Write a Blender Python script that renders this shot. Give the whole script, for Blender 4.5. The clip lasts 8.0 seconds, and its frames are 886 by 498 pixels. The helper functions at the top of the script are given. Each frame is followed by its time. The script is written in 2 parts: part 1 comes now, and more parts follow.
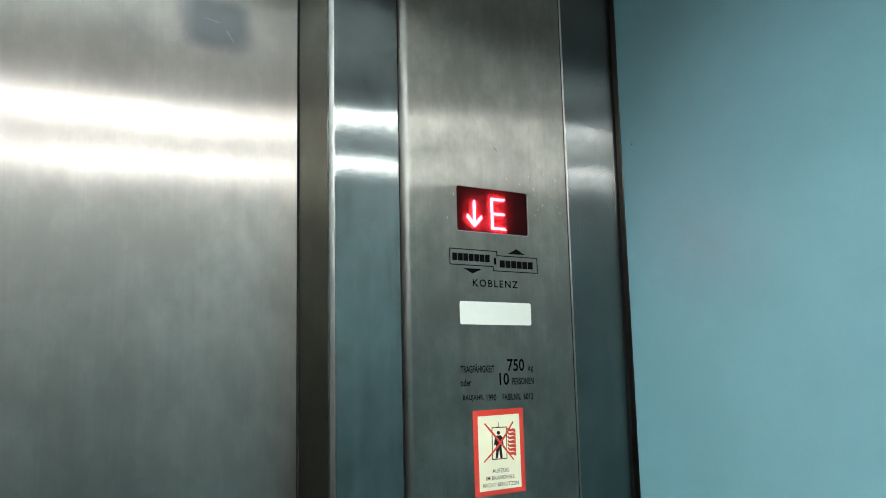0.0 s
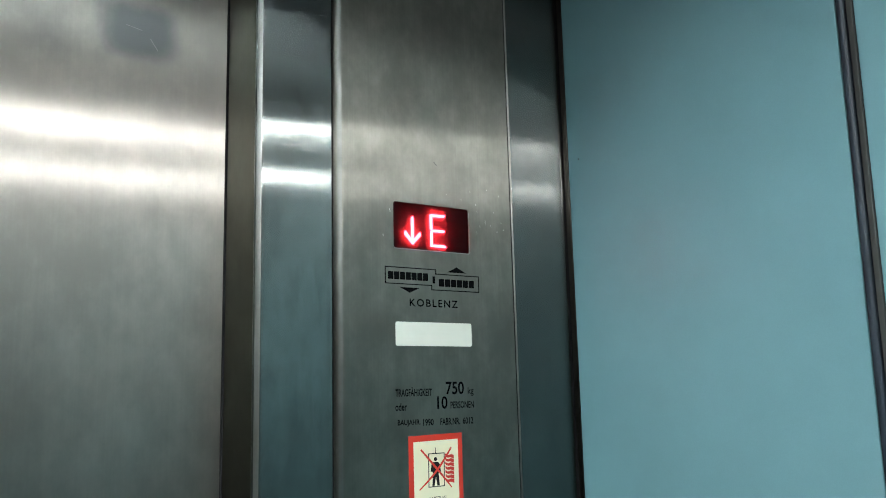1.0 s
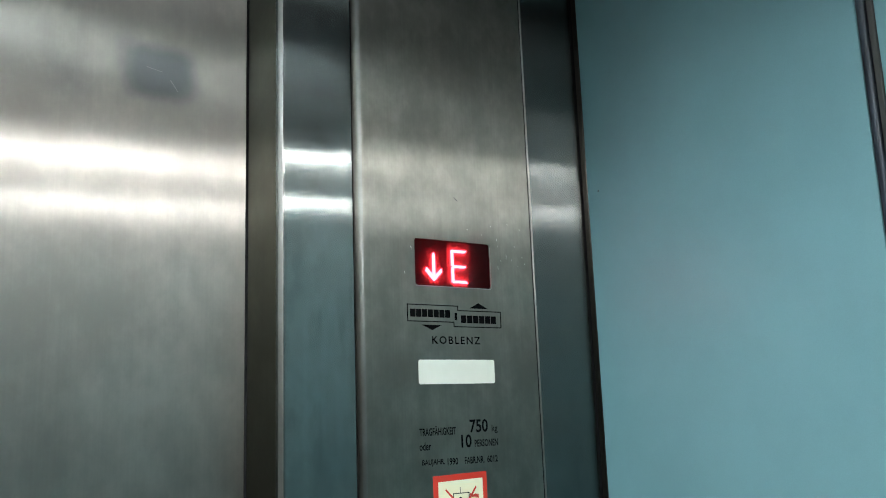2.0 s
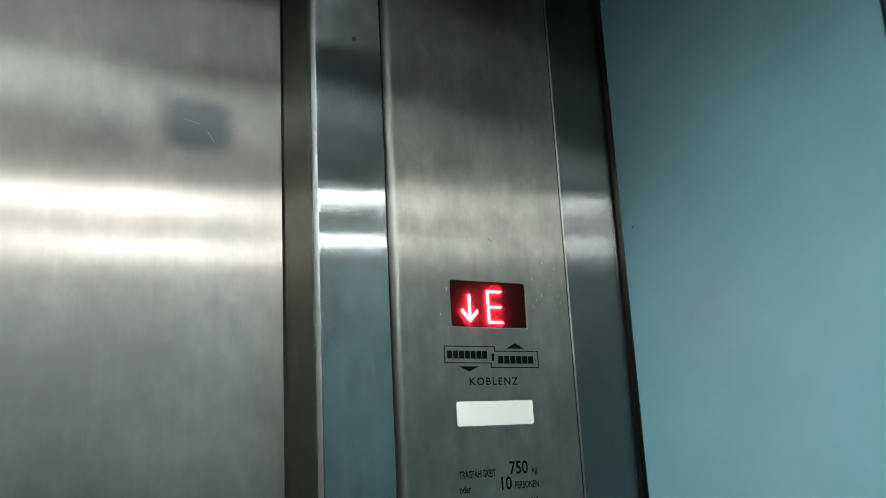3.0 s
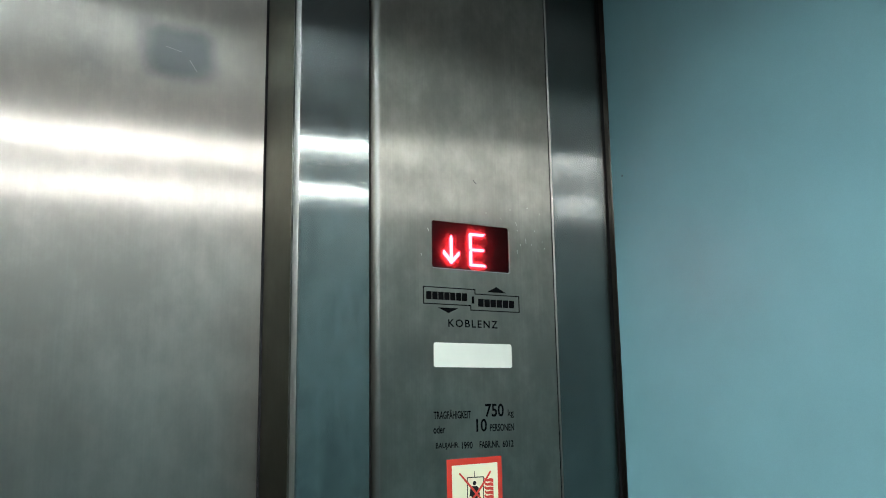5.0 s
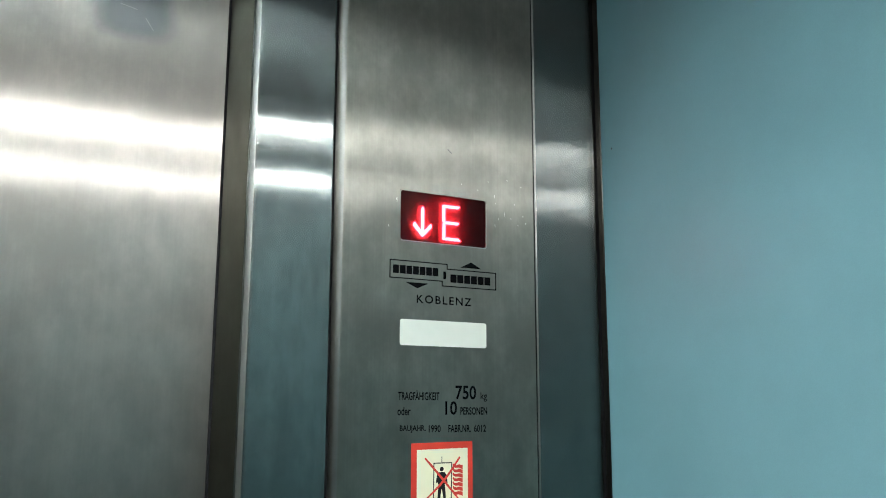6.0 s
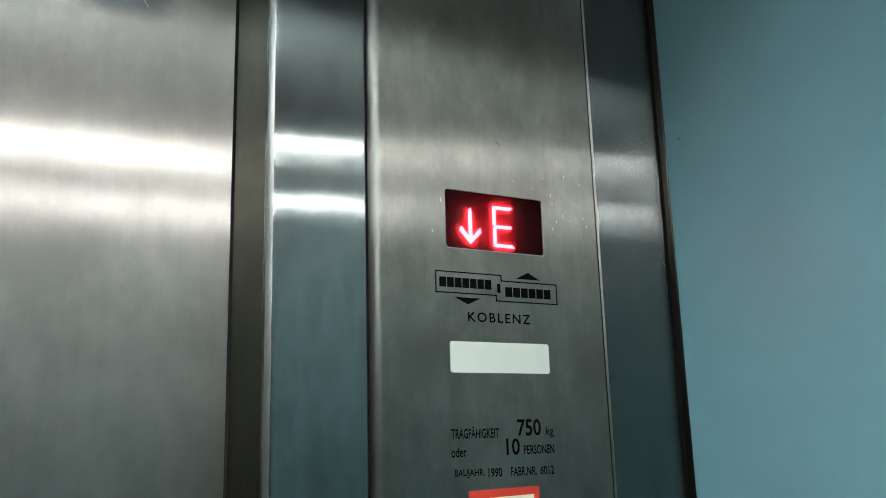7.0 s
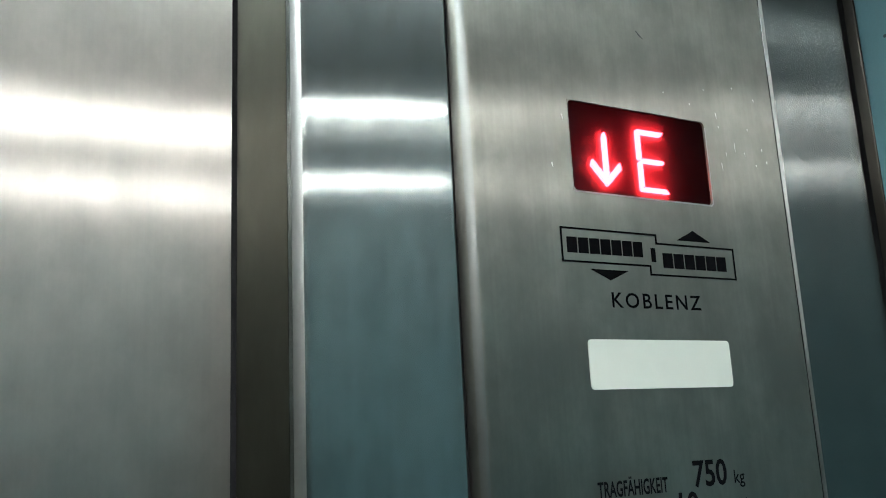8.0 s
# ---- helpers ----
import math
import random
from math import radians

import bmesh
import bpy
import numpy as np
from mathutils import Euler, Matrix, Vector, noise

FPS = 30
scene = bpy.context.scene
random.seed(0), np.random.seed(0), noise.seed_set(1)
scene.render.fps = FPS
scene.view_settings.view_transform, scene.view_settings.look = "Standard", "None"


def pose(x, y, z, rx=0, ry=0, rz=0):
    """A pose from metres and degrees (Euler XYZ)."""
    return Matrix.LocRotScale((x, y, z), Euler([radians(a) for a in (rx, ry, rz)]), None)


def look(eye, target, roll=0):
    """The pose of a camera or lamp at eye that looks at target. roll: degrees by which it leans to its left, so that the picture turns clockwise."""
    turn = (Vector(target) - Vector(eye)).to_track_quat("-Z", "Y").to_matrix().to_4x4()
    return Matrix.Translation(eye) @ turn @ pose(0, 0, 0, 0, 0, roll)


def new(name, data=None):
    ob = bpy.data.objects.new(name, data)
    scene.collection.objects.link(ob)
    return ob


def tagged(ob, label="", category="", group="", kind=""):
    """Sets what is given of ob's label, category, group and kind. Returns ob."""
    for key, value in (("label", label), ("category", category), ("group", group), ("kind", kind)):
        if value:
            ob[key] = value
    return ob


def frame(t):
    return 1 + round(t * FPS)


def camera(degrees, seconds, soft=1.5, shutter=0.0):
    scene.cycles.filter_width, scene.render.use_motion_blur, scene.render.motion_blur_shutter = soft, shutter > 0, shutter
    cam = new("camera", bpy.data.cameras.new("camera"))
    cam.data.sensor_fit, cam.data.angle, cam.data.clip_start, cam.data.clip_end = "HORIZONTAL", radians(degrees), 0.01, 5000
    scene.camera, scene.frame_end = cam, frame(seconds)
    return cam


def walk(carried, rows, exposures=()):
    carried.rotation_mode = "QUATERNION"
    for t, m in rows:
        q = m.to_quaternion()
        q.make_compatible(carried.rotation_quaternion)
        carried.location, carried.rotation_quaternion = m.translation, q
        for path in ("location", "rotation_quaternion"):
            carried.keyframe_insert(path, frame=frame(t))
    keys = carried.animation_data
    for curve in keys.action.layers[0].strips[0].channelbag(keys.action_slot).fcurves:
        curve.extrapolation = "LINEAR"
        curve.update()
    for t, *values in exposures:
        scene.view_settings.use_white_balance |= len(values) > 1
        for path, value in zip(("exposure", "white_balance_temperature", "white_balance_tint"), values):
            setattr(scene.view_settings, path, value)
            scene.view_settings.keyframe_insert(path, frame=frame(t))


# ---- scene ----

# ---- camera ----
cam = camera(54.3, 8.0, soft=1.0)
walk(cam, [
    (0.0, pose(-0.5736, -0.8562, 1.4809, 98.595, 1.291, -32.616)),
    (0.2, look((-0.564, -0.851, 1.499), (0.569, 0.770, 1.797), -1.0)),
    (0.3, look((-0.546, -0.865, 1.493), (0.575, 0.762, 1.805), -0.8)),
    (0.5, pose(-0.5304, -0.8627, 1.4956, 99.036, 0.885, -34.743)),
    (1.0, pose(-0.5119, -0.8509, 1.4917, 99.427, 1.377, -34.096)),
    (1.5, pose(-0.5188, -0.8510, 1.5065, 99.790, 1.753, -33.613)),
    (1.7, pose(-0.5208, -0.8443, 1.5106, 100.114, 1.883, -33.675)),
    (2.8, pose(-0.5289, -0.8354, 1.5248, 102.288, 2.649, -31.670)),
    (3.0, pose(-0.5273, -0.8443, 1.5272, 102.731, 2.887, -31.005)),
    (3.5, pose(-0.5221, -0.8450, 1.5319, 102.845, 3.038, -30.401)),
    (4.0, pose(-0.5090, -0.8474, 1.5242, 102.123, 2.896, -30.706)),
    (4.5, pose(-0.4995, -0.8439, 1.5089, 101.139, 1.905, -31.329)),
    (4.7, pose(-0.4976, -0.8467, 1.5059, 100.548, 1.359, -31.274)),
    (5.8, pose(-0.4322, -0.8351, 1.4937, 100.167, -0.103, -29.486)),
    (6.0, pose(-0.3997, -0.8282, 1.4792, 100.475, -0.132, -28.652)),
    (6.5, pose(-0.3804, -0.8064, 1.4729, 100.312, -0.436, -27.453)),
    (7.0, pose(-0.3794, -0.6688, 1.4868, 102.519, 1.593, -28.965)),
    (7.2, pose(-0.3908, -0.5665, 1.5079, 102.499, 3.164, -30.170)),
    (7.5, pose(-0.3914, -0.4506, 1.5159, 102.212, 4.180, -30.476)),
    (7.7, pose(-0.3673, -0.4107, 1.5219, 101.730, 3.705, -30.069)),
    (7.8, look((-0.350, -0.394, 1.526), (0.649, 1.294, 1.915), -3.3)),
    (8.0, pose(-0.2981, -0.3839, 1.5253, 102.145, 2.672, -28.105)),
], exposures=[(0.0, 0.31), (0.5, -0.08), (1.0, 0.04), (1.5, 0.06), (3.0, 0.12), (4.5, 0.12), (6.0, 0.17), (6.6, 0.06), (7.0, -0.16), (7.2, -0.28), (7.5, -0.28), (8.0, -0.13)])

# ---- plan, in metres ----
X_R = 0.2763             # face of the right-hand car wall
X_L = -1.06              # face of the left-hand car wall
Y_B = -1.86              # face of the rear car wall
Z_C = 2.21               # underside of the ceiling
Z_D = 1.66               # lower edge of the floor indicator; the panel's own zero
Y_DOOR = 0.0625          # face of the sliding door
TUBE_GLOW = 86.0
SLOT_GLOW = 138.0
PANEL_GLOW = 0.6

# ---- world: a closed lift car, black outside ----
world = bpy.data.worlds.new("world")
world.use_nodes = True
world.node_tree.nodes["Background"].inputs["Color"].default_value = (0.0, 0.0, 0.0, 1)
scene.world = world


# ---- materials ----
class Nodes:
    """A short hand for node trees."""

    def __init__(self, name):
        self.mat = bpy.data.materials.new(name)
        self.mat.use_nodes = True
        self.tree = self.mat.node_tree
        self.bsdf = self.tree.nodes["Principled BSDF"]

    def add(self, kind, operation="", clamp=False, data_type="", smooth=False, multi=False):
        n = self.tree.nodes.new(kind)
        if operation:
            n.operation = operation
        if clamp:
            n.use_clamp = True
        if data_type:
            n.data_type = data_type
        if smooth:
            n.interpolation_type = "SMOOTHSTEP"
        if multi:
            n.distribution = "MULTI_GGX"
        return n

    def put(self, a, b):
        if isinstance(a, bpy.types.NodeSocket):
            self.tree.links.new(a, b)
        else:
            b.default_value = a

    def math(self, op, a, b=0.0, c=None, clamp=False):
        n = self.add("ShaderNodeMath", operation=op, clamp=clamp)
        self.put(a, n.inputs[0])
        self.put(b, n.inputs[1])
        if c is not None:
            self.put(c, n.inputs[2])
        return n.outputs[0]

    def vec(self, op, a, b=None, scale=None):
        n = self.add("ShaderNodeVectorMath", operation=op)
        self.put(a, n.inputs[0])
        if b is not None:
            self.put(b, n.inputs[1])
        if scale is not None:
            self.put(scale, n.inputs["Scale"])
        return n.outputs[0]

    def coords(self):
        return self.add("ShaderNodeTexCoord").outputs["Object"]

    def noise(self, where, scale, detail=2.0, rough=0.5):
        m = self.add("ShaderNodeMapping")
        self.put(where, m.inputs["Vector"])
        m.inputs["Scale"].default_value = scale
        n = self.add("ShaderNodeTexNoise")
        self.put(m.outputs[0], n.inputs["Vector"])
        n.inputs["Scale"].default_value = 1.0
        n.inputs["Detail"].default_value = detail
        n.inputs["Roughness"].default_value = rough
        return n.outputs["Fac"]

    def band(self, value, lo, hi, out_lo=0.0, out_hi=1.0):
        n = self.add("ShaderNodeMapRange", smooth=True)
        self.put(value, n.inputs["Value"])
        for k, v in zip(("From Min", "From Max", "To Min", "To Max"), (lo, hi, out_lo, out_hi)):
            n.inputs[k].default_value = v
        return n.outputs["Result"]

    def mix(self, fac, a, b):
        n = self.add("ShaderNodeMix", data_type="RGBA")
        self.put(fac, n.inputs["Factor"])
        for v, k in ((a, 6), (b, 7)):
            if isinstance(v, tuple):
                v = (*v[:3], 1)
            self.put(v, n.inputs[k])
        return n.outputs[2]


def plain(name, colour, rough=0.5, metal=0.0, vary=0.12, scale=(60, 60, 60), coat=0.0, shine=0.5):
    """A painted or moulded surface with a little mottling at two sizes."""
    n = Nodes(name)
    c = n.coords()
    big = n.noise(c, tuple(v * 0.08 for v in scale), 3)
    fine = n.noise(c, scale, 3)
    mixed = n.math("ADD", n.math("MULTIPLY", big, 0.6), n.math("MULTIPLY", fine, 0.4))
    low = tuple(v * (1 - vary) for v in colour)
    high = tuple(min(1, v * (1 + vary)) for v in colour)
    n.put(n.mix(n.band(mixed, 0.3, 0.7), low, high), n.bsdf.inputs["Base Color"])
    n.put(n.band(fine, 0.2, 0.8, rough * 0.85, rough * 1.15), n.bsdf.inputs["Roughness"])
    n.bsdf.inputs["Metallic"].default_value = metal
    n.bsdf.inputs["Coat Weight"].default_value = coat
    n.bsdf.inputs["Specular IOR Level"].default_value = shine
    return n.mat


def glowing(name, colour, strength):
    n = Nodes(name)
    n.bsdf.inputs["Base Color"].default_value = (*colour, 1)
    n.bsdf.inputs["Emission Color"].default_value = (*colour, 1)
    n.bsdf.inputs["Emission Strength"].default_value = strength
    return n.mat


def steel(name, colour, up, across, haze=0.2, wobble=0.0, grime=0.25, stains=(), streak=0.5, smear=0.0):
    """Stainless steel brushed upright: up and across are the spread of its gloss along and across the grain.
    Stains are soft-edged boxes (x, z, half width, half height, softness, depth)."""
    n = Nodes(name)
    c = n.coords()
    grain = n.noise(c, (420, 420, 1.6), 3)
    broad = n.noise(c, (26, 26, 0.9), 3)
    cloud = n.noise(c, (9, 9, 6), 4, 0.6)
    spot = n.noise(c, (38, 38, 26), 5, 0.65)
    geo = n.add("ShaderNodeNewGeometry")
    side = n.math("ADD", n.math("MULTIPLY", n.math("SUBTRACT", grain, 0.5), 0.10 * streak), n.math("MULTIPLY", n.math("SUBTRACT", broad, 0.5), 0.06))
    level = n.vec("NORMALIZE", n.vec("CROSS_PRODUCT", geo.outputs["Normal"], (0, 0, 1)))
    normal = n.vec("ADD", geo.outputs["Normal"], n.vec("SCALE", level, scale=side))
    # faint waviness of the sheet, and fine unevenness of the grain that frays reflections
    fray = n.math("MULTIPLY", n.math("SUBTRACT", grain, 0.5), up * 0.5)
    if wobble:
        fray = n.math("ADD", fray, n.math("MULTIPLY", n.math("SUBTRACT", n.noise(c, (7, 7, 5), 1), 0.5), wobble))
    normal = n.vec("NORMALIZE", n.vec("ADD", normal, n.vec("SCALE", (0, 0, 1), scale=fray)))
    gloss = n.add("ShaderNodeBsdfAnisotropic", multi=True)
    n.put(normal, gloss.inputs["Normal"])
    n.put(n.vec("NORMALIZE", n.vec("ADD", (0, 0, 1), (0, 0, 0))), gloss.inputs["Tangent"])
    gloss.inputs["Anisotropy"].default_value = 1 - math.sqrt(up / across)
    rough = math.sqrt(math.sqrt(up * across))
    dark = tuple(v * (1 - grime) for v in colour)
    shade = n.math("ADD", n.math("MULTIPLY", cloud, 0.5), n.math("MULTIPLY", spot, 0.34))
    shade = n.math("ADD", shade, n.math("MULTIPLY", n.math("ADD", n.math("MULTIPLY", grain, 0.35), n.math("MULTIPLY", broad, 0.65)), 0.6 * streak))
    tone = n.mix(n.band(shade, 0.40, 0.74), dark, colour)
    ruf = n.band(n.math("ADD", n.math("MULTIPLY", cloud, 0.7), n.math("MULTIPLY", broad, 0.3)), 0.3, 0.7, rough * 1.04, rough * 0.96)
    if stains:
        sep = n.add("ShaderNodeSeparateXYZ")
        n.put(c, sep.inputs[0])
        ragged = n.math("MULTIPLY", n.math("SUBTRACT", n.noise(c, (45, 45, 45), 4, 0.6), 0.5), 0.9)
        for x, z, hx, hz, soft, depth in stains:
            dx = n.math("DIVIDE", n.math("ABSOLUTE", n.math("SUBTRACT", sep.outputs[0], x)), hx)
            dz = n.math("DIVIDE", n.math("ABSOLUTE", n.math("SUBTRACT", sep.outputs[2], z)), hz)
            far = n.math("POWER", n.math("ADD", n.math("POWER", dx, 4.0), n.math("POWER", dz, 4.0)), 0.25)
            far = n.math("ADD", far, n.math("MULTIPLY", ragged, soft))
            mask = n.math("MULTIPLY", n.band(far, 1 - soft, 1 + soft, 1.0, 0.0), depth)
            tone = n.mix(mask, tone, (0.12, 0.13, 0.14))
    n.put(tone, gloss.inputs["Color"])
    n.put(ruf, gloss.inputs["Roughness"])
    # a part of the light is spread wider by worn and greasy patches of the grain
    wide = n.add("ShaderNodeBsdfAnisotropic", multi=True)
    wide.inputs["Roughness"].default_value = 0.54
    wide.inputs["Anisotropy"].default_value = 0.45
    n.put(n.vec("NORMALIZE", n.vec("ADD", (0, 0, 1), (0, 0, 0))), wide.inputs["Tangent"])
    n.put(tone, wide.inputs["Color"])
    n.put(normal, wide.inputs["Normal"])
    both = n.add("ShaderNodeMixShader")
    if smear:
        wiped = n.math("MULTIPLY", n.noise(c, (60, 60, 20), 4, 0.55), n.noise(c, (14, 14, 8), 3, 0.6))
        n.put(n.band(wiped, 0.12, 0.46, haze, haze + smear), both.inputs[0])
    else:
        both.inputs[0].default_value = haze
    n.tree.links.new(gloss.outputs[0], both.inputs[1])
    n.tree.links.new(wide.outputs[0], both.inputs[2])
    n.tree.links.new(both.outputs[0], n.tree.nodes["Material Output"].inputs["Surface"])
    return n.mat


def laminate(name, colour):
    """Satin laminate: an even colour, faint cloudiness, a very fine orange-peel relief."""
    n = Nodes(name)
    c = n.coords()
    cloud = n.noise(c, (5, 5, 5), 4, 0.6)
    fleck = n.noise(c, (900, 900, 900), 2)
    t = n.math("ADD", n.math("MULTIPLY", cloud, 0.7), n.math("MULTIPLY", fleck, 0.3))
    n.put(n.mix(n.band(t, 0.3, 0.7), tuple(v * 0.93 for v in colour), tuple(v * 1.06 for v in colour)), n.bsdf.inputs["Base Color"])
    n.put(n.band(cloud, 0.3, 0.7, 0.42, 0.5), n.bsdf.inputs["Roughness"])
    bump = n.add("ShaderNodeBump")
    bump.inputs["Strength"].default_value = 0.06
    bump.inputs["Distance"].default_value = 0.0004
    n.put(n.noise(c, (700, 700, 700), 2), bump.inputs["Height"])
    n.put(bump.outputs[0], n.bsdf.inputs["Normal"])
    return n.mat


M_DOOR = steel("door_steel", (0.555, 0.53, 0.49), 0.018, 0.50, 0.44, grime=0.30, streak=0.3, stains=[
    (-0.279, Z_D + 0.227, 0.037, 0.029, 0.35, 0.9), (-0.318, Z_D + 0.243, 0.008, 0.022, 0.6, 0.3), (-0.372, Z_D + 0.205, 0.016, 0.020, 0.9, 0.35), (-0.42, Z_D + 0.235, 0.085, 0.034, 0.9, 0.22)])
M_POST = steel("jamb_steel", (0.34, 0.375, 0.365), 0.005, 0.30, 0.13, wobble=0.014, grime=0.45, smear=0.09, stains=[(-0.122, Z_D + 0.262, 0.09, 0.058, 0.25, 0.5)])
M_FACE = steel("panel_steel", (0.335, 0.335, 0.30), 0.018, 0.5, 0.39, grime=0.42, streak=0.34, smear=0.13)
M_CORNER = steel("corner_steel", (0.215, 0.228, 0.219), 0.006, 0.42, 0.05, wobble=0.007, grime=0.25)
# the dim olive reflection on the jamb's inner side is put into this colour
M_RETURN = steel("dim_return_steel", (0.178, 0.176, 0.148), 0.025, 0.35, 0.2, grime=0.25, streak=0.25)
# bend and edge highlights, put into steel of their own tone and gloss
M_GLINT = steel("edge_highlight_steel", (0.44, 0.45, 0.44), 0.10, 0.26, 0.2, grime=0.3)
M_SOFTGLINT = steel("soft_highlight_steel", (0.28, 0.29, 0.28), 0.10, 0.26, 0.2, grime=0.3)
M_BLUE = laminate("blue_laminate", (0.22, 0.452, 0.518))
M_GREY = laminate("dark_teal_laminate", (0.042, 0.070, 0.070))
M_BROWN = laminate("brown_laminate", (0.065, 0.058, 0.044))
M_CEIL = plain("ceiling_paint", (0.15, 0.15, 0.148), 0.6)
M_FLOOR = plain("floor_lino", (0.12, 0.12, 0.115), 0.6)
M_BLACK = plain("flat_black", (0.012, 0.012, 0.013), 0.7, shine=0.12)
M_DARKMETAL = plain("dark_anodised", (0.028, 0.042, 0.058), 0.45, 0.0, shine=0.3)
M_OLIVE = plain("grey_profile", (0.055, 0.06, 0.06), 0.5, 0.0, shine=0.3)
M_TRIM = steel("trim_steel", (0.08, 0.074, 0.065), 0.03, 0.3, 0.2, grime=0.3)
M_INK = plain("engraved_ink", (0.006, 0.006, 0.007), 0.8, shine=0.0)
M_OPAL = plain("opal_plastic", (0.88, 0.90, 0.81), 0.4, vary=0.03)
M_WINDOW = plain("indicator_backing", (0.36, 0.30, 0.30), 0.7, vary=0.2, shine=0.1)
M_LED = glowing("lit_segment", (1.0, 0.09, 0.115), 290.0)


def tinted_pane(name, colour, gloss):
    """A thin dark red filter: it lets tinted light straight through and mirrors a little."""
    n = Nodes(name)
    clear = n.add("ShaderNodeBsdfTransparent")
    clear.inputs["Color"].default_value = (*colour, 1)
    shine = n.add("ShaderNodeBsdfAnisotropic")
    shine.inputs["Roughness"].default_value = 0.12
    both = n.add("ShaderNodeMixShader")
    both.inputs[0].default_value = gloss
    n.tree.links.new(clear.outputs[0], both.inputs[1])
    n.tree.links.new(shine.outputs[0], both.inputs[2])
    n.tree.links.new(both.outputs[0], n.tree.nodes["Material Output"].inputs["Surface"])
    return n.mat


M_PANE = tinted_pane("red_pane", (0.125, 0.042, 0.050), 0.012)
M_RED = plain("red_print", (0.66, 0.042, 0.022), 0.45, vary=0.06)
M_CREAM = plain("luminous_cream", (0.90, 0.88, 0.64), 0.45, vary=0.03)
M_PRINT = plain("black_print", (0.012, 0.012, 0.012), 0.7, shine=0.15)
M_WELL = plain("grey_well", (0.48, 0.48, 0.475), 0.6)
M_WHITE = plain("white_enamel", (0.78, 0.79, 0.77), 0.4)
M_TUBE = glowing("tube_glow", (0.97, 0.975, 0.965), TUBE_GLOW)
M_SLOT = glowing("hidden_tube_glow", (0.88, 0.99, 1.0), SLOT_GLOW)


# ---- mesh helpers ----
def put_mesh(name, bm, material, parent=None, label="", smooth=False, second=None):
    bm.normal_update()
    me = bpy.data.meshes.new(name)
    bm.to_mesh(me)
    bm.free()
    me.materials.append(material)
    if second:
        me.materials.append(second)
    if smooth:
        for p in me.polygons:
            p.use_smooth = True
    ob = new(name, me)
    if parent:
        ob.parent = parent
        ob.matrix_parent_inverse = Matrix.Translation(parent.location).inverted() if parent.type == "EMPTY" else Matrix()
    return tagged(ob, label)


def part(name, bm, material, parent, label="", smooth=False, second=None):
    return put_mesh(name, bm, material, parent, label, smooth, second)


def thing(name, base, label, category, kind="", group=""):
    ob = new(name)
    ob.location = base
    ob.empty_display_size = 0.05
    return tagged(ob, label, category, group, kind)


def box(x0, x1, y0, y1, z0, z1, bevel=0.0, segments=2, bm=None):
    bm = bm or bmesh.new()
    made = bmesh.ops.create_cube(bm, size=1.0)["verts"]
    for v in made:
        v.co = Vector(((x0 + x1) / 2 + v.co.x * (x1 - x0), (y0 + y1) / 2 + v.co.y * (y1 - y0), (z0 + z1) / 2 + v.co.z * (z1 - z0)))
    if bevel:
        edges = {e for v in made for e in v.link_edges}
        bmesh.ops.bevel(bm, geom=list(edges), offset=bevel, segments=segments, affect="EDGES", profile=0.5)
    return bm


def arc(cx, cy, r, a0, a1, n=7):
    return [(cx + r * math.cos(radians(a0 + (a1 - a0) * i / n)), cy + r * math.sin(radians(a0 + (a1 - a0) * i / n))) for i in range(n + 1)]


def folded(profile, levels, hole=None, glints=()):
    """A sheet folded along upright lines: a profile of (x, y) carried up through the levels of z.
    hole: (x0, x1, z0, z1) of a cell that is left open. Faces on bends are smooth; bends within
    the last argument's (x0, x1) spans take the second material, which carries a painted highlight."""
    bm = bmesh.new()
    grid = [[bm.verts.new((x, y, z)) for x, y in profile] for z in levels]
    for j in range(len(levels) - 1):
        for i in range(len(profile) - 1):
            (xa, ya), (xb, yb) = profile[i], profile[i + 1]
            if hole and xa >= hole[0] - 1e-6 and xb <= hole[1] + 1e-6 and levels[j] >= hole[2] - 1e-6 and levels[j + 1] <= hole[3] + 1e-6 and abs(ya) < 1e-6:
                continue
            f = bm.faces.new((grid[j][i], grid[j][i + 1], grid[j + 1][i + 1], grid[j + 1][i]))
            f.smooth = math.hypot(xb - xa, yb - ya) < 0.004
            f.material_index = int(f.smooth and any(a <= (xa + xb) / 2 <= b for a, b in glints))
    return bm


def slab(outline, y_front, depth, bm=None):
    """A flat shape of (x, z) corners, counter-clockwise as seen from the car, that stands depth proud of its back."""
    bm = bm or bmesh.new()
    front = [bm.verts.new((x, y_front, z)) for x, z in outline]
    back = [bm.verts.new((x, y_front + depth, z)) for x, z in outline]
    bm.faces.new(front)
    for i in range(len(outline)):
        k = (i + 1) % len(outline)
        bm.faces.new((front[k], front[i], back[i], back[k]))
    return bm


def stroke(points, width, y_front, depth, closed=False, bm=None):
    """A line of even width with mitred corners through (x, z) points."""
    bm = bm or bmesh.new()
    pts = [Vector(p) for p in points]
    n = len(pts)
    left, right = [], []
    for i in range(n):
        a = pts[i - 1] if (i or closed) else None
        b = pts[(i + 1) % n] if (i < n - 1 or closed) else None
        d0 = (pts[i] - a).normalized() if a is not None else None
        d1 = (b - pts[i]).normalized() if b is not None else None
        d0, d1 = d0 or d1, d1 or d0
        n0, n1 = Vector((-d0.y, d0.x)), Vector((-d1.y, d1.x))
        m = (n0 + n1).normalized()
        m *= width / 2 / max(0.3, m.dot(n0))
        left.append(pts[i] + m)
        right.append(pts[i] - m)
    for i in range(n if closed else n - 1):
        k = (i + 1) % n
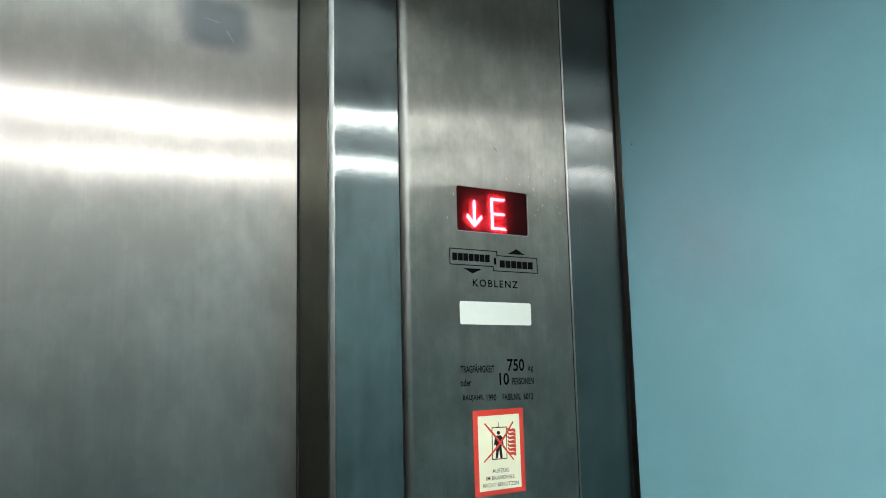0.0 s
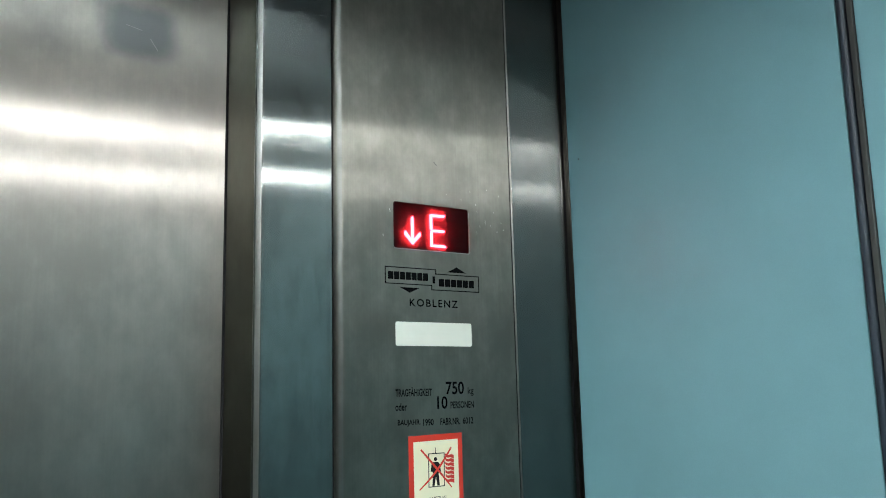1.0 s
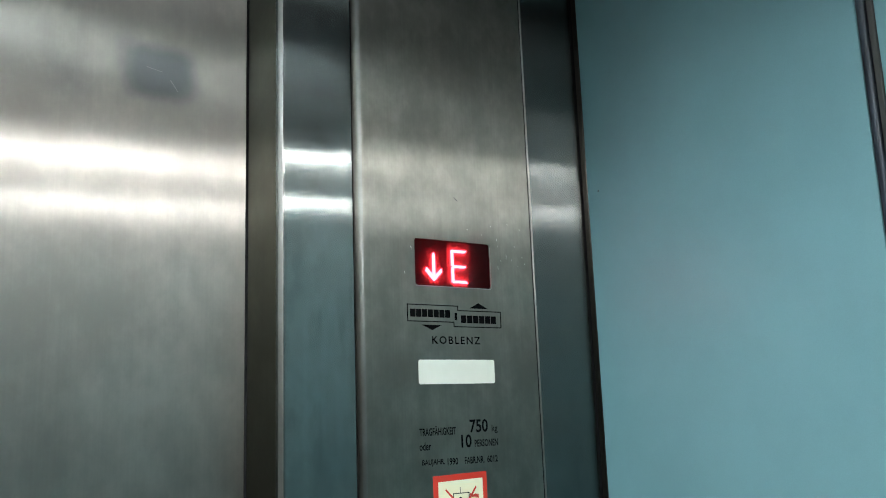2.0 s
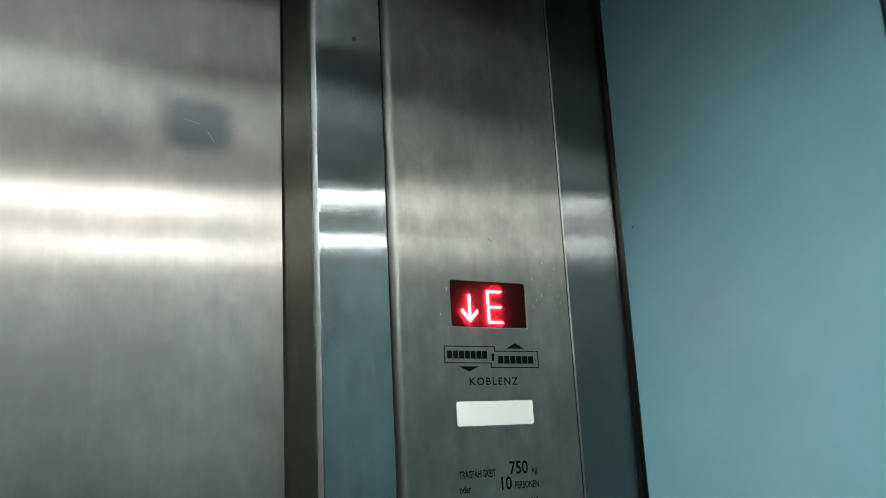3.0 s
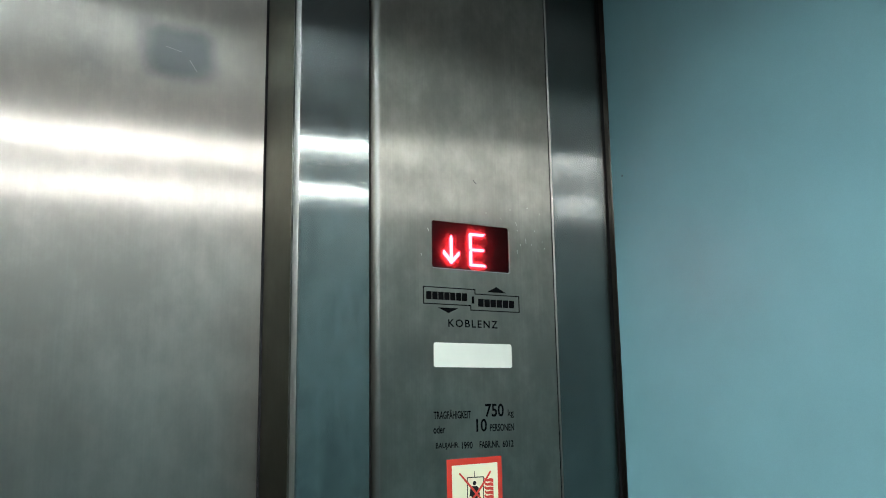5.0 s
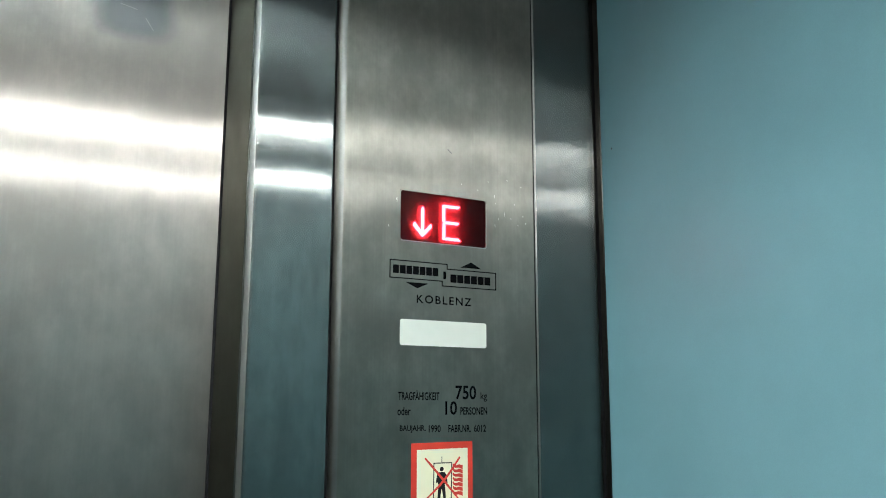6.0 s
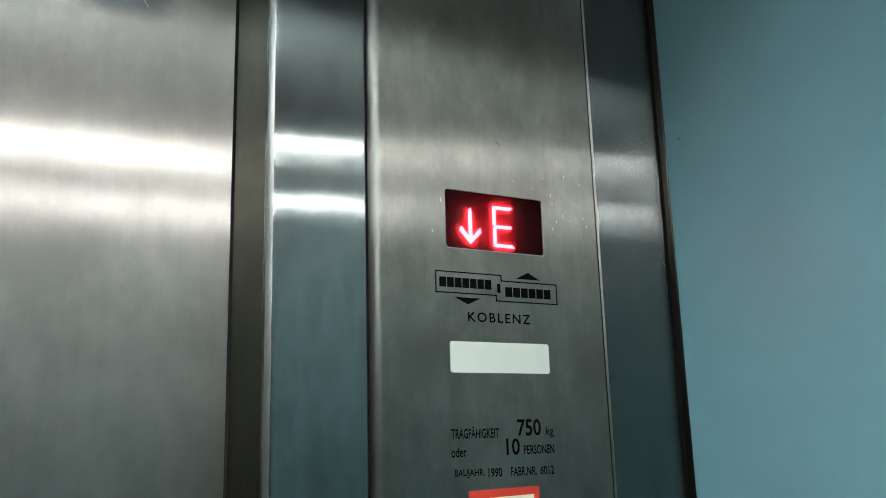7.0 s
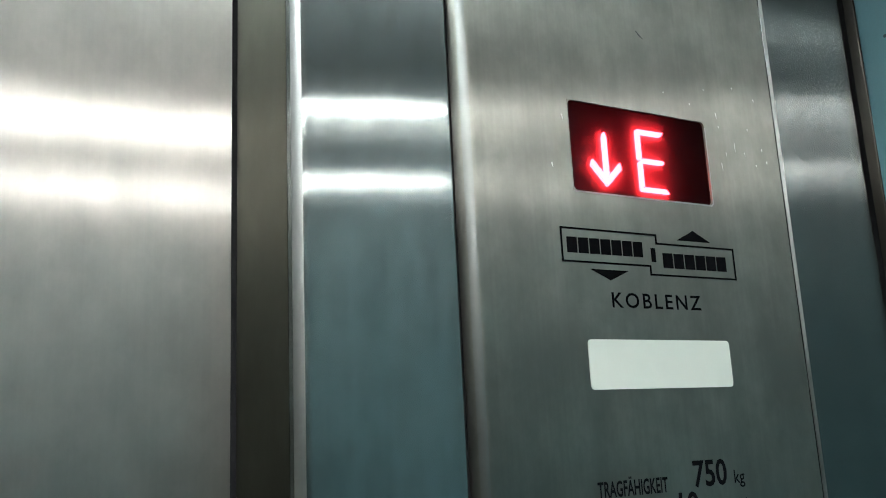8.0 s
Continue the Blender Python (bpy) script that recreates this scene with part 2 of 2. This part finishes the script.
        slab([right[i], right[k], left[k], left[i]], y_front, depth, bm)
    return bm


def round_rect(x0, x1, z0, z1, r, n=4):
    out = []
    for cx, cz, a in ((x1 - r, z0 + r, -90), (x1 - r, z1 - r, 0), (x0 + r, z1 - r, 90), (x0 + r, z0 + r, 180)):
        out += arc(cx, cz, r, a, a + 90, n)
    return out


def disc(cx, cz, r, y, depth, n=20):
    return slab([(cx + r * math.cos(2 * math.pi * i / n), cz + r * math.sin(2 * math.pi * i / n)) for i in range(n)], y, depth)


def lettering(name, words, x0, x1, z0, z1, y, material, parent, depth=0.0004, bold=0.0, spacing=1.0):
    """Words in the built-in font, fitted into a box on the panel's face."""
    curve = bpy.data.curves.new(name, "FONT")
    curve.body = words
    curve.space_character = spacing
    curve.offset = bold
    curve.resolution_u = 3
    holder = bpy.data.objects.new(name, curve)
    scene.collection.objects.link(holder)
    bpy.context.view_layer.update()
    me = bpy.data.meshes.new_from_object(holder.evaluated_get(bpy.context.evaluated_depsgraph_get()))
    bpy.data.objects.remove(holder)
    co = [v.co.copy() for v in me.vertices]
    ax, bx = min(c.x for c in co), max(c.x for c in co)
    az, bz = min(c.y for c in co), max(c.y for c in co)
    for v, c in zip(me.vertices, co):
        v.co = (x0 + (c.x - ax) / (bx - ax) * (x1 - x0), y, z0 + (c.y - az) / (bz - az) * (z1 - z0))
    me.materials.clear()
    me.materials.append(material)
    me.name = name
    ob = new(name, me)
    ob.parent = parent
    ob.matrix_parent_inverse = Matrix.Translation(parent.location).inverted() if parent.type == "EMPTY" else Matrix()
    return ob


# ---- floor, ceiling, unseen walls ----
def setting(name, bm, material, label):
    return tagged(put_mesh(name, bm, material), label, name.split("_")[0], kind="structure")


setting("floor", box(X_L - 0.03, X_R + 0.03, Y_B - 0.03, 0.16, -0.03, 0.0), M_FLOOR, "grey rubber floor of the lift car")
SLOT = (-1.03, -0.49, -0.79, -0.51)


def ceiling_mesh():
    """A flat ceiling with a slot for the front light."""
    bm = bmesh.new()
    x0, x1, y0, y1 = SLOT
    for a in ((X_L - 0.03, X_R + 0.03, Y_B - 0.03, y0), (X_L - 0.03, X_R + 0.03, y1, 0.16), (X_L - 0.03, x0, y0, y1), (x1, X_R + 0.03, y0, y1)):
        box(*a, Z_C, Z_C + 0.03, bm=bm)
    return bm


setting("ceiling", ceiling_mesh(), M_CEIL, "plain grey painted ceiling of the lift car")
setting("wall_left", box(X_L - 0.03, X_L, Y_B - 0.03, 0.16, 0.0, Z_C), M_BROWN, "dark brown laminate side wall of the lift car")
setting("wall_back", box(X_L, X_R, Y_B - 0.03, Y_B, 0.0, Z_C), M_GREY, "dark blue-grey laminate rear wall of the lift car")
setting("wall_front", box(X_L, X_R + 0.03, 0.12, 0.16, 0.0, Z_C), M_BLACK, "dark shaft side behind the sliding door")

# ---- right-hand wall: laminate panels and joint profiles ----
wall = thing("wall_right", (X_R, -0.9, 0.0), "blue-green laminate side wall in upright panels", "wall", "structure")
part("backing", box(X_R + 0.02, X_R + 0.03, Y_B, 0.12, 0.0, Z_C), M_BLACK, wall)
JOINTS = (-0.4018, -0.9, -1.4)
edges = [-0.0045] + [y for j in JOINTS for y in (j, j - 0.019)] + [Y_B]
for a, b in zip(edges[0::2], edges[1::2]):
    part("panel", box(X_R, X_R + 0.02, b, a, 0.0, Z_C, 0.0012), M_BLUE, wall)
for j in JOINTS:
    joint = part("joint_profile", folded([(X_R + 0.012, j - 0.0005)] + arc(X_R + 0.002, j - 0.0055, 0.0048, 90, 270, 10)[1:-1] + [(X_R + 0.012, j - 0.0105)], [0.0, Z_C]), M_DARKMETAL, wall, "dark anodised bead between two wall panels")
    part("joint_strip", box(X_R - 0.002, X_R + 0.015, j - 0.0185, j - 0.0125, 0.0, Z_C, 0.0008), M_OLIVE, joint)

# ---- sliding door ----
door = thing("door_1", (-0.55, Y_DOOR, 0.0), "closed brushed stainless steel sliding door with dark smudges", "door", "structure")
part("door_leaf", box(X_L, -0.145, Y_DOOR, Y_DOOR + 0.03, 0.0, Z_C - 0.1, 0.002), M_DOOR, door)
part("door_header", box(X_L, -0.172, 0.0, Y_DOOR - 0.005, Z_C - 0.11, Z_C, 0.002), M_POST, door)

# ---- door jamb ----
jamb = thing("door_jamb", (-0.12, 0.03, 0.0), "narrow brushed stainless steel door jamb with rounded edge", "door jamb")
RJ = 0.0085
part("jamb_return", folded([(-0.1795, 0.0605), (-0.16913, 0.0072)], [0.0, Z_C]), M_RETURN, jamb, "inner side of the jamb, its dim olive reflection painted in")
part("jamb_sheet", folded(arc(-0.1691 + RJ, RJ, RJ, 190, 270, 8) + [(-0.0815, 0.0)] + arc(-0.0815, 0.0018, 0.0018, -90, 0, 4)[1:] + [(-0.0797, 0.04)], [0.0, Z_C], glints=[(-0.1682, -0.1640)]), M_POST, jamb, second=M_GLINT)
# black strips put in for the shade of the gaps on both sides of the jamb
part("jamb_gap_shade", box(-0.1822, -0.150, 0.0606, 0.0616, 0.0, Z_C), M_BLACK, jamb)
part("gap_shade", box(-0.0797, -0.0752, 0.007, 0.011, 0.0, Z_C), M_BLACK, jamb)

# ---- corner panel between control panel and side wall ----
corner = thing("corner_panel", (0.226, 0.02, 0.0), "brushed stainless steel corner panel with a rounded edge", "panel")
part("corner_sheet", folded([(0.1769, 0.03)] + arc(0.1769 + 0.003, 0.003, 0.003, 180, 270, 6) + [(X_R - 0.028 + 0.0024 * i, 0.006 * (i / 10) ** 2) for i in range(11)] + arc(X_R - 0.0058, 0.0096, 0.004, -63, 0, 5)[1:] + [(X_R - 0.0018, 0.05)], [0.0, Z_C], glints=[(0.1774, 0.1792)]), M_CORNER, corner, second=M_SOFTGLINT)
# two black strips give the open gaps of this panel their shade
part("gap_shade", box(0.1753, 0.1768, 0.0016, 0.008, 0.0, Z_C), M_BLACK, corner, "black strip put in for the shade of the gap")
part("corner_gap_shade", box(X_R - 0.0006, X_R + 0.02, 0.0042, 0.06, 0.0, Z_C), M_BLACK, corner, "black strip put in for the shade of the gap")
part("edge_trim", box(X_R - 0.0008, X_R + 0.02, -0.0043, 0.004, 0.0, Z_C, 0.0006), M_TRIM, corner, "narrow bronze-tinted metal edge strip")

# ---- control panel ----
cop = thing("control_panel", (0.05, 0.02, 0.0), "tall brushed stainless steel lift control panel with floor indicator", "control panel")
XL, XR = -0.0745, 0.1752
HOLE = (-0.0006, 0.1085, Z_D - 0.0007, Z_D + 0.0553)
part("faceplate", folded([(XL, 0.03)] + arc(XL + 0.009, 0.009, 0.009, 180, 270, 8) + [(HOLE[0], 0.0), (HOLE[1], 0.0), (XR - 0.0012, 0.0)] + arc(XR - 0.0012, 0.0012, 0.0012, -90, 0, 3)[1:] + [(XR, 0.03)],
     [0.0, HOLE[2], HOLE[3], Z_C], HOLE, glints=[(XL + 0.0032, XL + 0.0070)]), M_FACE, cop, second=M_SOFTGLINT)


def window_rim():
    """The cut edge of the indicator's opening: square outside, rounded inside."""
    bm = bmesh.new()
    x0, x1, z0, z1 = HOLE
    inner = round_rect(x0 + 0.0003, x1 - 0.0003, z0 + 0.0003, z1 - 0.0003, 0.003, 4)
    outer = []
    for k, (cx, cz) in enumerate(((x1, z0), (x1, z1), (x0, z1), (x0, z0))):
        outer += [(cx, cz)] * 5
    a = [bm.verts.new((x, -0.0002, z)) for x, z in outer]
    b = [bm.verts.new((x, -0.0002, z)) for x, z in inner]
    c = [bm.verts.new((x, 0.0012, z)) for x, z in inner]
    for i in range(len(inner)):
        k = (i + 1) % len(inner)
        for q in ((a[i], a[k], b[k], b[i]), (b[i], b[k], c[k], c[i])):
            bm.faces.new(q)
    bmesh.ops.remove_doubles(bm, verts=bm.verts, dist=1e-5)
    bmesh.ops.recalc_face_normals(bm, faces=bm.faces)
    return bm


display = part("floor_indicator", box(HOLE[0] - 0.003, HOLE[1] + 0.014, 0.0073, 0.0093, HOLE[2] - 0.003, HOLE[3] + 0.008), M_WINDOW, cop, "dark red indicator window with lit arrow and letter")
part("window_rim", window_rim(), M_FACE, display)
# a highlight line painted along the lower and right edge of the opening
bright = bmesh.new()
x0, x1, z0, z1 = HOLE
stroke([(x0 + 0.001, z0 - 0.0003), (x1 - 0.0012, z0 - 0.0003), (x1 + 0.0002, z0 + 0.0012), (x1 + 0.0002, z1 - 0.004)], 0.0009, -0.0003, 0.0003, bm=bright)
part("edge_glint", bright, M_GLINT, display, "painted highlight along the edge of the steel opening")


def on_panel(points):
    return [(x / 1000, Z_D + z / 1000) for x, z in points]


LED_Y, LED_D = 0.0050, 0.0022
part("filter_pane", slab([(HOLE[0] - 0.001, HOLE[2] - 0.001), (HOLE[1] + 0.001, HOLE[2] - 0.001), (HOLE[1] + 0.001, HOLE[3] + 0.001), (HOLE[0] - 0.001, HOLE[3] + 0.001)], 0.0016, 0.0001), M_PANE, display, "dark red see-through filter pane")
for name, shape in (
    ("arrow_shaft", [(24.4, 9.2), (27.2, 9.2), (27.2, 34.6), (25.8, 37.6), (24.4, 34.6)]),
    ("arrow_barb", [(25.8, 3.6), (25.8, 8.2), (15.6, 19.4), (14.4, 15.6)]),
    ("arrow_barb", [(25.8, 3.6), (37.0, 14.9), (36.2, 18.9), (25.8, 8.2)]),
    ("segment", [(51.3, 24.2), (52.6, 23.0), (54.0, 24.2), (54.0, 39.4), (51.3, 42.2)]),
    ("segment", [(51.6, 3.2), (54.2, 6.0), (54.2, 21.2), (52.8, 22.4), (51.6, 21.2)]),
    ("segment", [(52.0, 42.8), (54.5, 40.1), (70.8, 40.1), (73.4, 42.8)]),
    ("segment", [(53.6, 22.7), (54.9, 21.4), (70.6, 21.4), (72.2, 22.7), (70.6, 24.0), (54.9, 24.0)]),
    ("segment", [(52.3, 2.9), (74.0, 2.9), (71.4, 5.5), (54.9, 5.5)]),
):
    part(name, slab(on_panel([(x + 4.0, z + 2.7) for x, z in shape]), LED_Y, LED_D), M_LED, display, "glowing red display segment")

# maker's mark: outline of two offset boxes, blocks for its letters, two arrowheads
part("logo_outline", stroke(on_panel([(-12.2, -23.4), (57.6, -23.4), (57.6, -28.6), (120.8, -28.6), (120.8, -47.8), (51.4, -47.8), (51.4, -42.6), (-12.2, -42.6)]), 0.0011, -0.0004, 0.0004, True), M_INK, cop)
for x0, x1, count, z in ((-8.6, 47.4, 7, -37.6), (61.8, 114.6, 6, -43.2)):
    step = (x1 - x0) / count
    for i in range(count):
        a = x0 + i * step
        part("logo_block", slab(on_panel([(a, z), (a + step * 0.87, z), (a + step * 0.87, z + 9.2), (a, z + 9.0)]), -0.0004, 0.0004), M_INK, cop)
part("logo_block", slab(on_panel([(52.9, -40.0), (56.2, -40.0), (56.2, -31.6), (52.9, -31.6)]), -0.0004, 0.0004), M_INK, cop)
part("logo_arrowhead", slab(on_panel([(74.5, -25.4), (101.9, -25.4), (92.0, -20.6), (88.2, -18.6), (84.4, -20.6)]), -0.0004, 0.0004), M_INK, cop)
part("logo_arrowhead", slab(on_panel([(6.6, -46.5), (16.6, -50.8), (20.6, -52.6), (24.6, -50.8), (34.4, -46.5)]), -0.0004, 0.0004), M_INK, cop)
for name, words, x0, x1, z0, z1, bold, gap in (
    ("place_lettering", "KOBLENZ", 20.0, 88.6, -68.4, -59.3, 0.016, 1.25),
    ("inscription", "TRAGF\u00c4HIGKEIT", -1.0, 48.3, -172.0, -161.6, 0.020, 1.0),
    ("inscription", "750", 68.0, 94.2, -171.0, -155.8, 0.02, 1.0),
    ("inscription", "kg", 99.8, 108.3, -173.0, -162.8, 0.006, 1.0),
    ("inscription", "oder", -1.5, 13.9, -187.8, -179.0, 0.020, 1.0),
    ("inscription", "10", 55.4, 70.0, -187.4, -172.6, 0.02, 1.0),
    ("inscription", "PERSONEN", 74.2, 108.2, -187.3, -179.0, 0.020, 1.0),
    ("inscription", "BAUJAHR.", 1.4, 31.8, -205.8, -197.9, 0.020, 1.0),
    ("inscription", "1990", 35.5, 49.9, -205.8, -197.9, 0.020, 1.0),
    ("inscription", "FABR.NR.", 59.3, 87.2, -205.8, -197.9, 0.020, 1.0),
    ("inscription", "6012", 91.3, 106.7, -205.8, -197.9, 0.020, 1.0),
):
    lettering(name, words, x0 / 1000, x1 / 1000, Z_D + z0 / 1000, Z_D + z1 / 1000, -0.0003, M_INK, cop, bold=bold, spacing=gap)
part("blank_plate", slab(round_rect(0.0003, 0.1075, Z_D - 0.1144, Z_D - 0.0866, 0.0025), -0.0008, 0.0008), M_OPAL, cop, "blank cream-white plastic plate")

# small marks of use on the steel: dried flecks round the indicator, a scratch, a dent; and one painted highlight
M_FLECK = plain("dried_fleck", (0.55, 0.56, 0.53), 0.4, 0.6, vary=0.2)
M_SCRATCH_STREAK = plain("faint_scratch_streak", (0.36, 0.36, 0.35), 0.35, 0.9, vary=0.2)
M_SCUFF = plain("dark_scuff", (0.03, 0.03, 0.032), 0.6)
marks = random.Random(7)
for x, z, high in ((120.4, 61.5, 3.2), (121.7, 53.5, 1.2), (157.2, 77.2, 1.4), (134.2, 41.0, 5.2), (125.8, 35.3, 2.6), (142.9, 37.3, 2.0), (159.3, 42.0, 1.8),
                   (120.9, 26.7, 4.0), (162.7, 33.8, 1.6), (152.5, 30.2, 1.5), (-4.8, 43.1, 3.6), (-14.4, 13.2, 2.4), (98.0, 66.0, 1.2), (76.0, 71.0, 1.0), (148.0, 55.0, 1.3), (138.0, 83.0, 1.5), (112.0, 78.0, 1.0)):
    w = marks.uniform(0.6, 1.0)
    high *= 1.3
    lean = marks.uniform(-0.5, 0.5)
    part("fleck", slab(on_panel([(x - w / 2, z), (x + w / 2, z - high * 0.5), (x + w / 2 + lean, z + high * 0.35), (x + lean, z + high * 0.5), (x - w / 2 + lean, z + high * 0.3)]), -0.00015, 0.00015), M_FLECK, cop, "pale dried fleck")
part("scratch_streak", slab(on_panel([(57.9, 109.6), (60.4, 106.9), (63.4, 105.0), (63.6, 105.5), (61.0, 107.6), (58.5, 110.0)]), -0.00012, 0.00012), M_SCUFF, cop, "short dark scratch")
part("dent", disc(-0.1147, Z_D + 0.3367, 0.0028, -0.0001, 0.0001), M_SCUFF, jamb, "small dark dent")
part("scratch_streak", slab(on_panel([(-294.0, 230.6), (-277.0, 227.4), (-277.1, 228.2), (-294.0, 231.2)]), Y_DOOR - 0.0001, 0.0001), M_SCRATCH_STREAK, door, "one of the door's fine pale scratch and highlight lines")
part("scratch_streak", slab(on_panel([(-268.6, 219.8), (-260.2, 207.6), (-259.4, 208.0), (-267.6, 220.2)]), Y_DOOR - 0.0001, 0.0001), M_SCRATCH_STREAK, door, "one of the door's fine pale scratch and highlight lines")
# this upright line is a highlight streak painted on the door
part("scratch_streak", stroke(on_panel([(-372.0, 118.0), (-371.6, 102.0)]), 0.0004, Y_DOOR - 0.0001, 0.0001), M_SCRATCH_STREAK, door, "one of the door's fine pale scratch and highlight lines")
spot = bmesh.new()
bmesh.ops.create_circle(spot, cap_ends=True, segments=10, radius=0.0014, matrix=pose(X_R - 0.0002, -0.025, Z_D + 0.1363, 0, -90, 0))
part("scuff", spot, plain("blue_scuff", (0.09, 0.14, 0.16), 0.6), wall, "small dark scuff")

# ---- fire notice stuck on the control panel ----
notice = thing("fire_notice", (0.052, 0.0, Z_D - 0.316), "red-bordered cream sticker forbidding lift use in a fire", "sticker")
part("border", slab(on_panel([(15.3, -316.0), (89.6, -314.6), (89.0, -215.2), (15.0, -216.6)]), -0.0004, 0.0004), M_RED, notice, "red printed border")
face = part("face", slab(on_panel([(21.8, -310.4), (83.4, -309.0), (82.9, -222.2), (21.5, -223.4)]), -0.0006, 0.0003), M_CREAM, notice, "pale cream luminous face")
Y1 = -0.0008
part("lift_outline", stroke(on_panel([(41.3, -274.3), (62.6, -274.3), (63.2, -237.4), (41.7, -237.4)]), 0.0010, Y1, 0.0002, True), M_PRINT, face)
part("rope_line", stroke(on_panel([(51.2, -237.4), (51.2, -230.8)]), 0.0007, Y1, 0.0002), M_PRINT, face)
part("pictogram_dot", disc(0.0511, Z_D - 0.2437, 0.0023, Y1, 0.0002), M_PRINT, face)
part("pictogram_block", slab(on_panel([(46.0, -273.4), (49.2, -273.4), (51.1, -263.0), (53.0, -273.4), (56.2, -273.4), (54.9, -259.5), (56.0, -257.2), (58.2, -258.0), (56.8, -249.4), (54.2, -246.8), (48.0, -246.8), (45.4, -249.4), (44.0, -258.0), (46.2, -257.2), (47.3, -259.5)]), Y1, 0.0002), M_PRINT, face)
for i in range(7):
    z = -239.5 - i * 4.6
    part("flame", slab(on_panel([(64.0 + 0.5 * (i % 2), z - 0.4), (65.6, z - 2.6), (68.2, z - 3.6), (71.6, z - 3.4), (76.6, z - 5.0), (76.6, z - 0.8), (72.4, z + 0.2), (69.2, z - 0.6), (66.6, z - 0.4), (65.0, z + 1.4)]), Y1, 0.0002), M_RED, face, "red flame")
for a, b in (((31.0, -232.0), (72.6, -276.4)), ((73.0, -231.5), (28.4, -276.8))):
    path = [(a[0] + (b[0] - a[0]) * k / 8 + 2.2 * math.sin(math.pi * k / 8), a[1] + (b[1] - a[1]) * k / 8 - 1.8 * math.sin(math.pi * k / 8)) for k in range(9)]
    thick = [0.5 + 0.75 * math.sin(math.pi * (k + 2.2) / 11) for k in range(9)]
    across = Vector((a[1] - b[1], b[0] - a[0])).normalized()
    edge = [(p[0] + across.x * w, p[1] + across.y * w) for p, w in zip(path, thick)] + [(p[0] - across.x * w, p[1] - across.y * w) for p, w in reversed(list(zip(path, thick)))]
    area = sum(edge[k - 1][0] * edge[k][1] - edge[k][0] * edge[k - 1][1] for k in range(len(edge)))
    part("cross_stroke", slab(on_panel(edge if area > 0 else edge[::-1]), Y1 - 0.0003 - 0.0001 * (a[0] > 50), 0.0003), M_RED, face, "red brushed crossing-out stroke")
for words, x0, x1, z0, z1 in (("AUFZUG", 40.5, 65.0, -290.0, -285.4), ("IM BRANDFALL", 31.4, 74.0, -298.0, -293.4), ("NICHT BENUTZEN", 26.4, 79.0, -306.0, -301.4)):
    lettering("notice_text", words, x0 / 1000, x1 / 1000, Z_D + z0 / 1000, Z_D + z1 / 1000, Y1, M_PRINT, face, bold=0.003)


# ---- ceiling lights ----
# glow of the unseen panel added under the front of the ceiling
M_DIM = glowing("added_panel_glow", (0.92, 0.97, 1.0), PANEL_GLOW)

def tube_light(radius, skirt):
    """A batten with one bare tube between two skirts."""
    top = Z_C
    t = thing("tube_light", (-0.39, 0.0, top), "white ceiling batten with one lit fluorescent tube", "lamp", group="ceiling tubes")
    part("housing", folded([(-0.87, -0.05), (0.09, -0.05)], [top - skirt, top]), M_WHITE, t)
    part("housing", folded([(-0.87, 0.05), (0.09, 0.05)], [top - skirt, top]), M_WHITE, t)
    part("end_cap", box(-0.872, -0.868, -0.05, 0.05, top - skirt, top), M_WHITE, t)
    part("end_cap", box(0.088, 0.092, -0.05, 0.05, top - skirt, top), M_WHITE, t)
    bm = bmesh.new()
    bmesh.ops.create_cone(bm, cap_ends=True, segments=16, radius1=radius, radius2=radius, depth=0.90, matrix=pose(-0.39, 0, top - 0.032 - radius, 0, 90, 0))
    part("tube", bm, M_TUBE, t, "lit fluorescent tube", True)
    return t


for y, radius, skirt in ((-1.19, 0.013, 0.0615), (-1.65, 0.019, 0.0685)):
    tube_light(radius, skirt).location.y = y

slot = thing("slot_light", (-0.39, -0.45, Z_C), "recessed ceiling slot light with one hidden fluorescent tube", "lamp")
sx0, sx1, sy0, sy1 = SLOT
well = bmesh.new()
for a in ((sx0, sx1, sy0 - 0.003, sy0), (sx0, sx1, sy1, sy1 + 0.003), (sx0 - 0.003, sx0, sy0, sy1), (sx1, sx1 + 0.003, sy0, sy1)):
    box(*a, Z_C + 0.001, Z_C + 0.26, bm=well)
part("well", well, M_WELL, slot)
part("well_top", box(sx0 - 0.003, sx1 + 0.003, sy0 - 0.003, sy1 + 0.003, Z_C + 0.262, Z_C + 0.265), M_WELL, slot)
hidden = bmesh.new()
bmesh.ops.create_cone(hidden, cap_ends=True, segments=16, radius1=0.035, radius2=0.035, depth=0.50, matrix=pose((sx0 + sx1) / 2, sy0 + 0.05, Z_C + 0.20, 0, 90, 0))
part("tube", hidden, M_SLOT, slot, "lit fluorescent tube", True)

# unseen panel, added so that the upper steel has brightness to mirror
front = thing("added_ceiling_panel", (-0.51, -0.315, Z_C), "unseen white-framed glowing panel, added to brighten the upper steel", "lamp")
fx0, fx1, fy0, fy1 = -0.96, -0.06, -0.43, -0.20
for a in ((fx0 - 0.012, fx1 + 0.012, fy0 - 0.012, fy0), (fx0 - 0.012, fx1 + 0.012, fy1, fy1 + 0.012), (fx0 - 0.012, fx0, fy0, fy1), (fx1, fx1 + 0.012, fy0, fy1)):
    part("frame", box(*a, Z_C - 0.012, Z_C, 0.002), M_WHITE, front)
part("diffuser", box(fx0, fx1, fy0, fy1, Z_C - 0.009, Z_C - 0.004), M_DIM, front, "dim glowing face of the added panel")
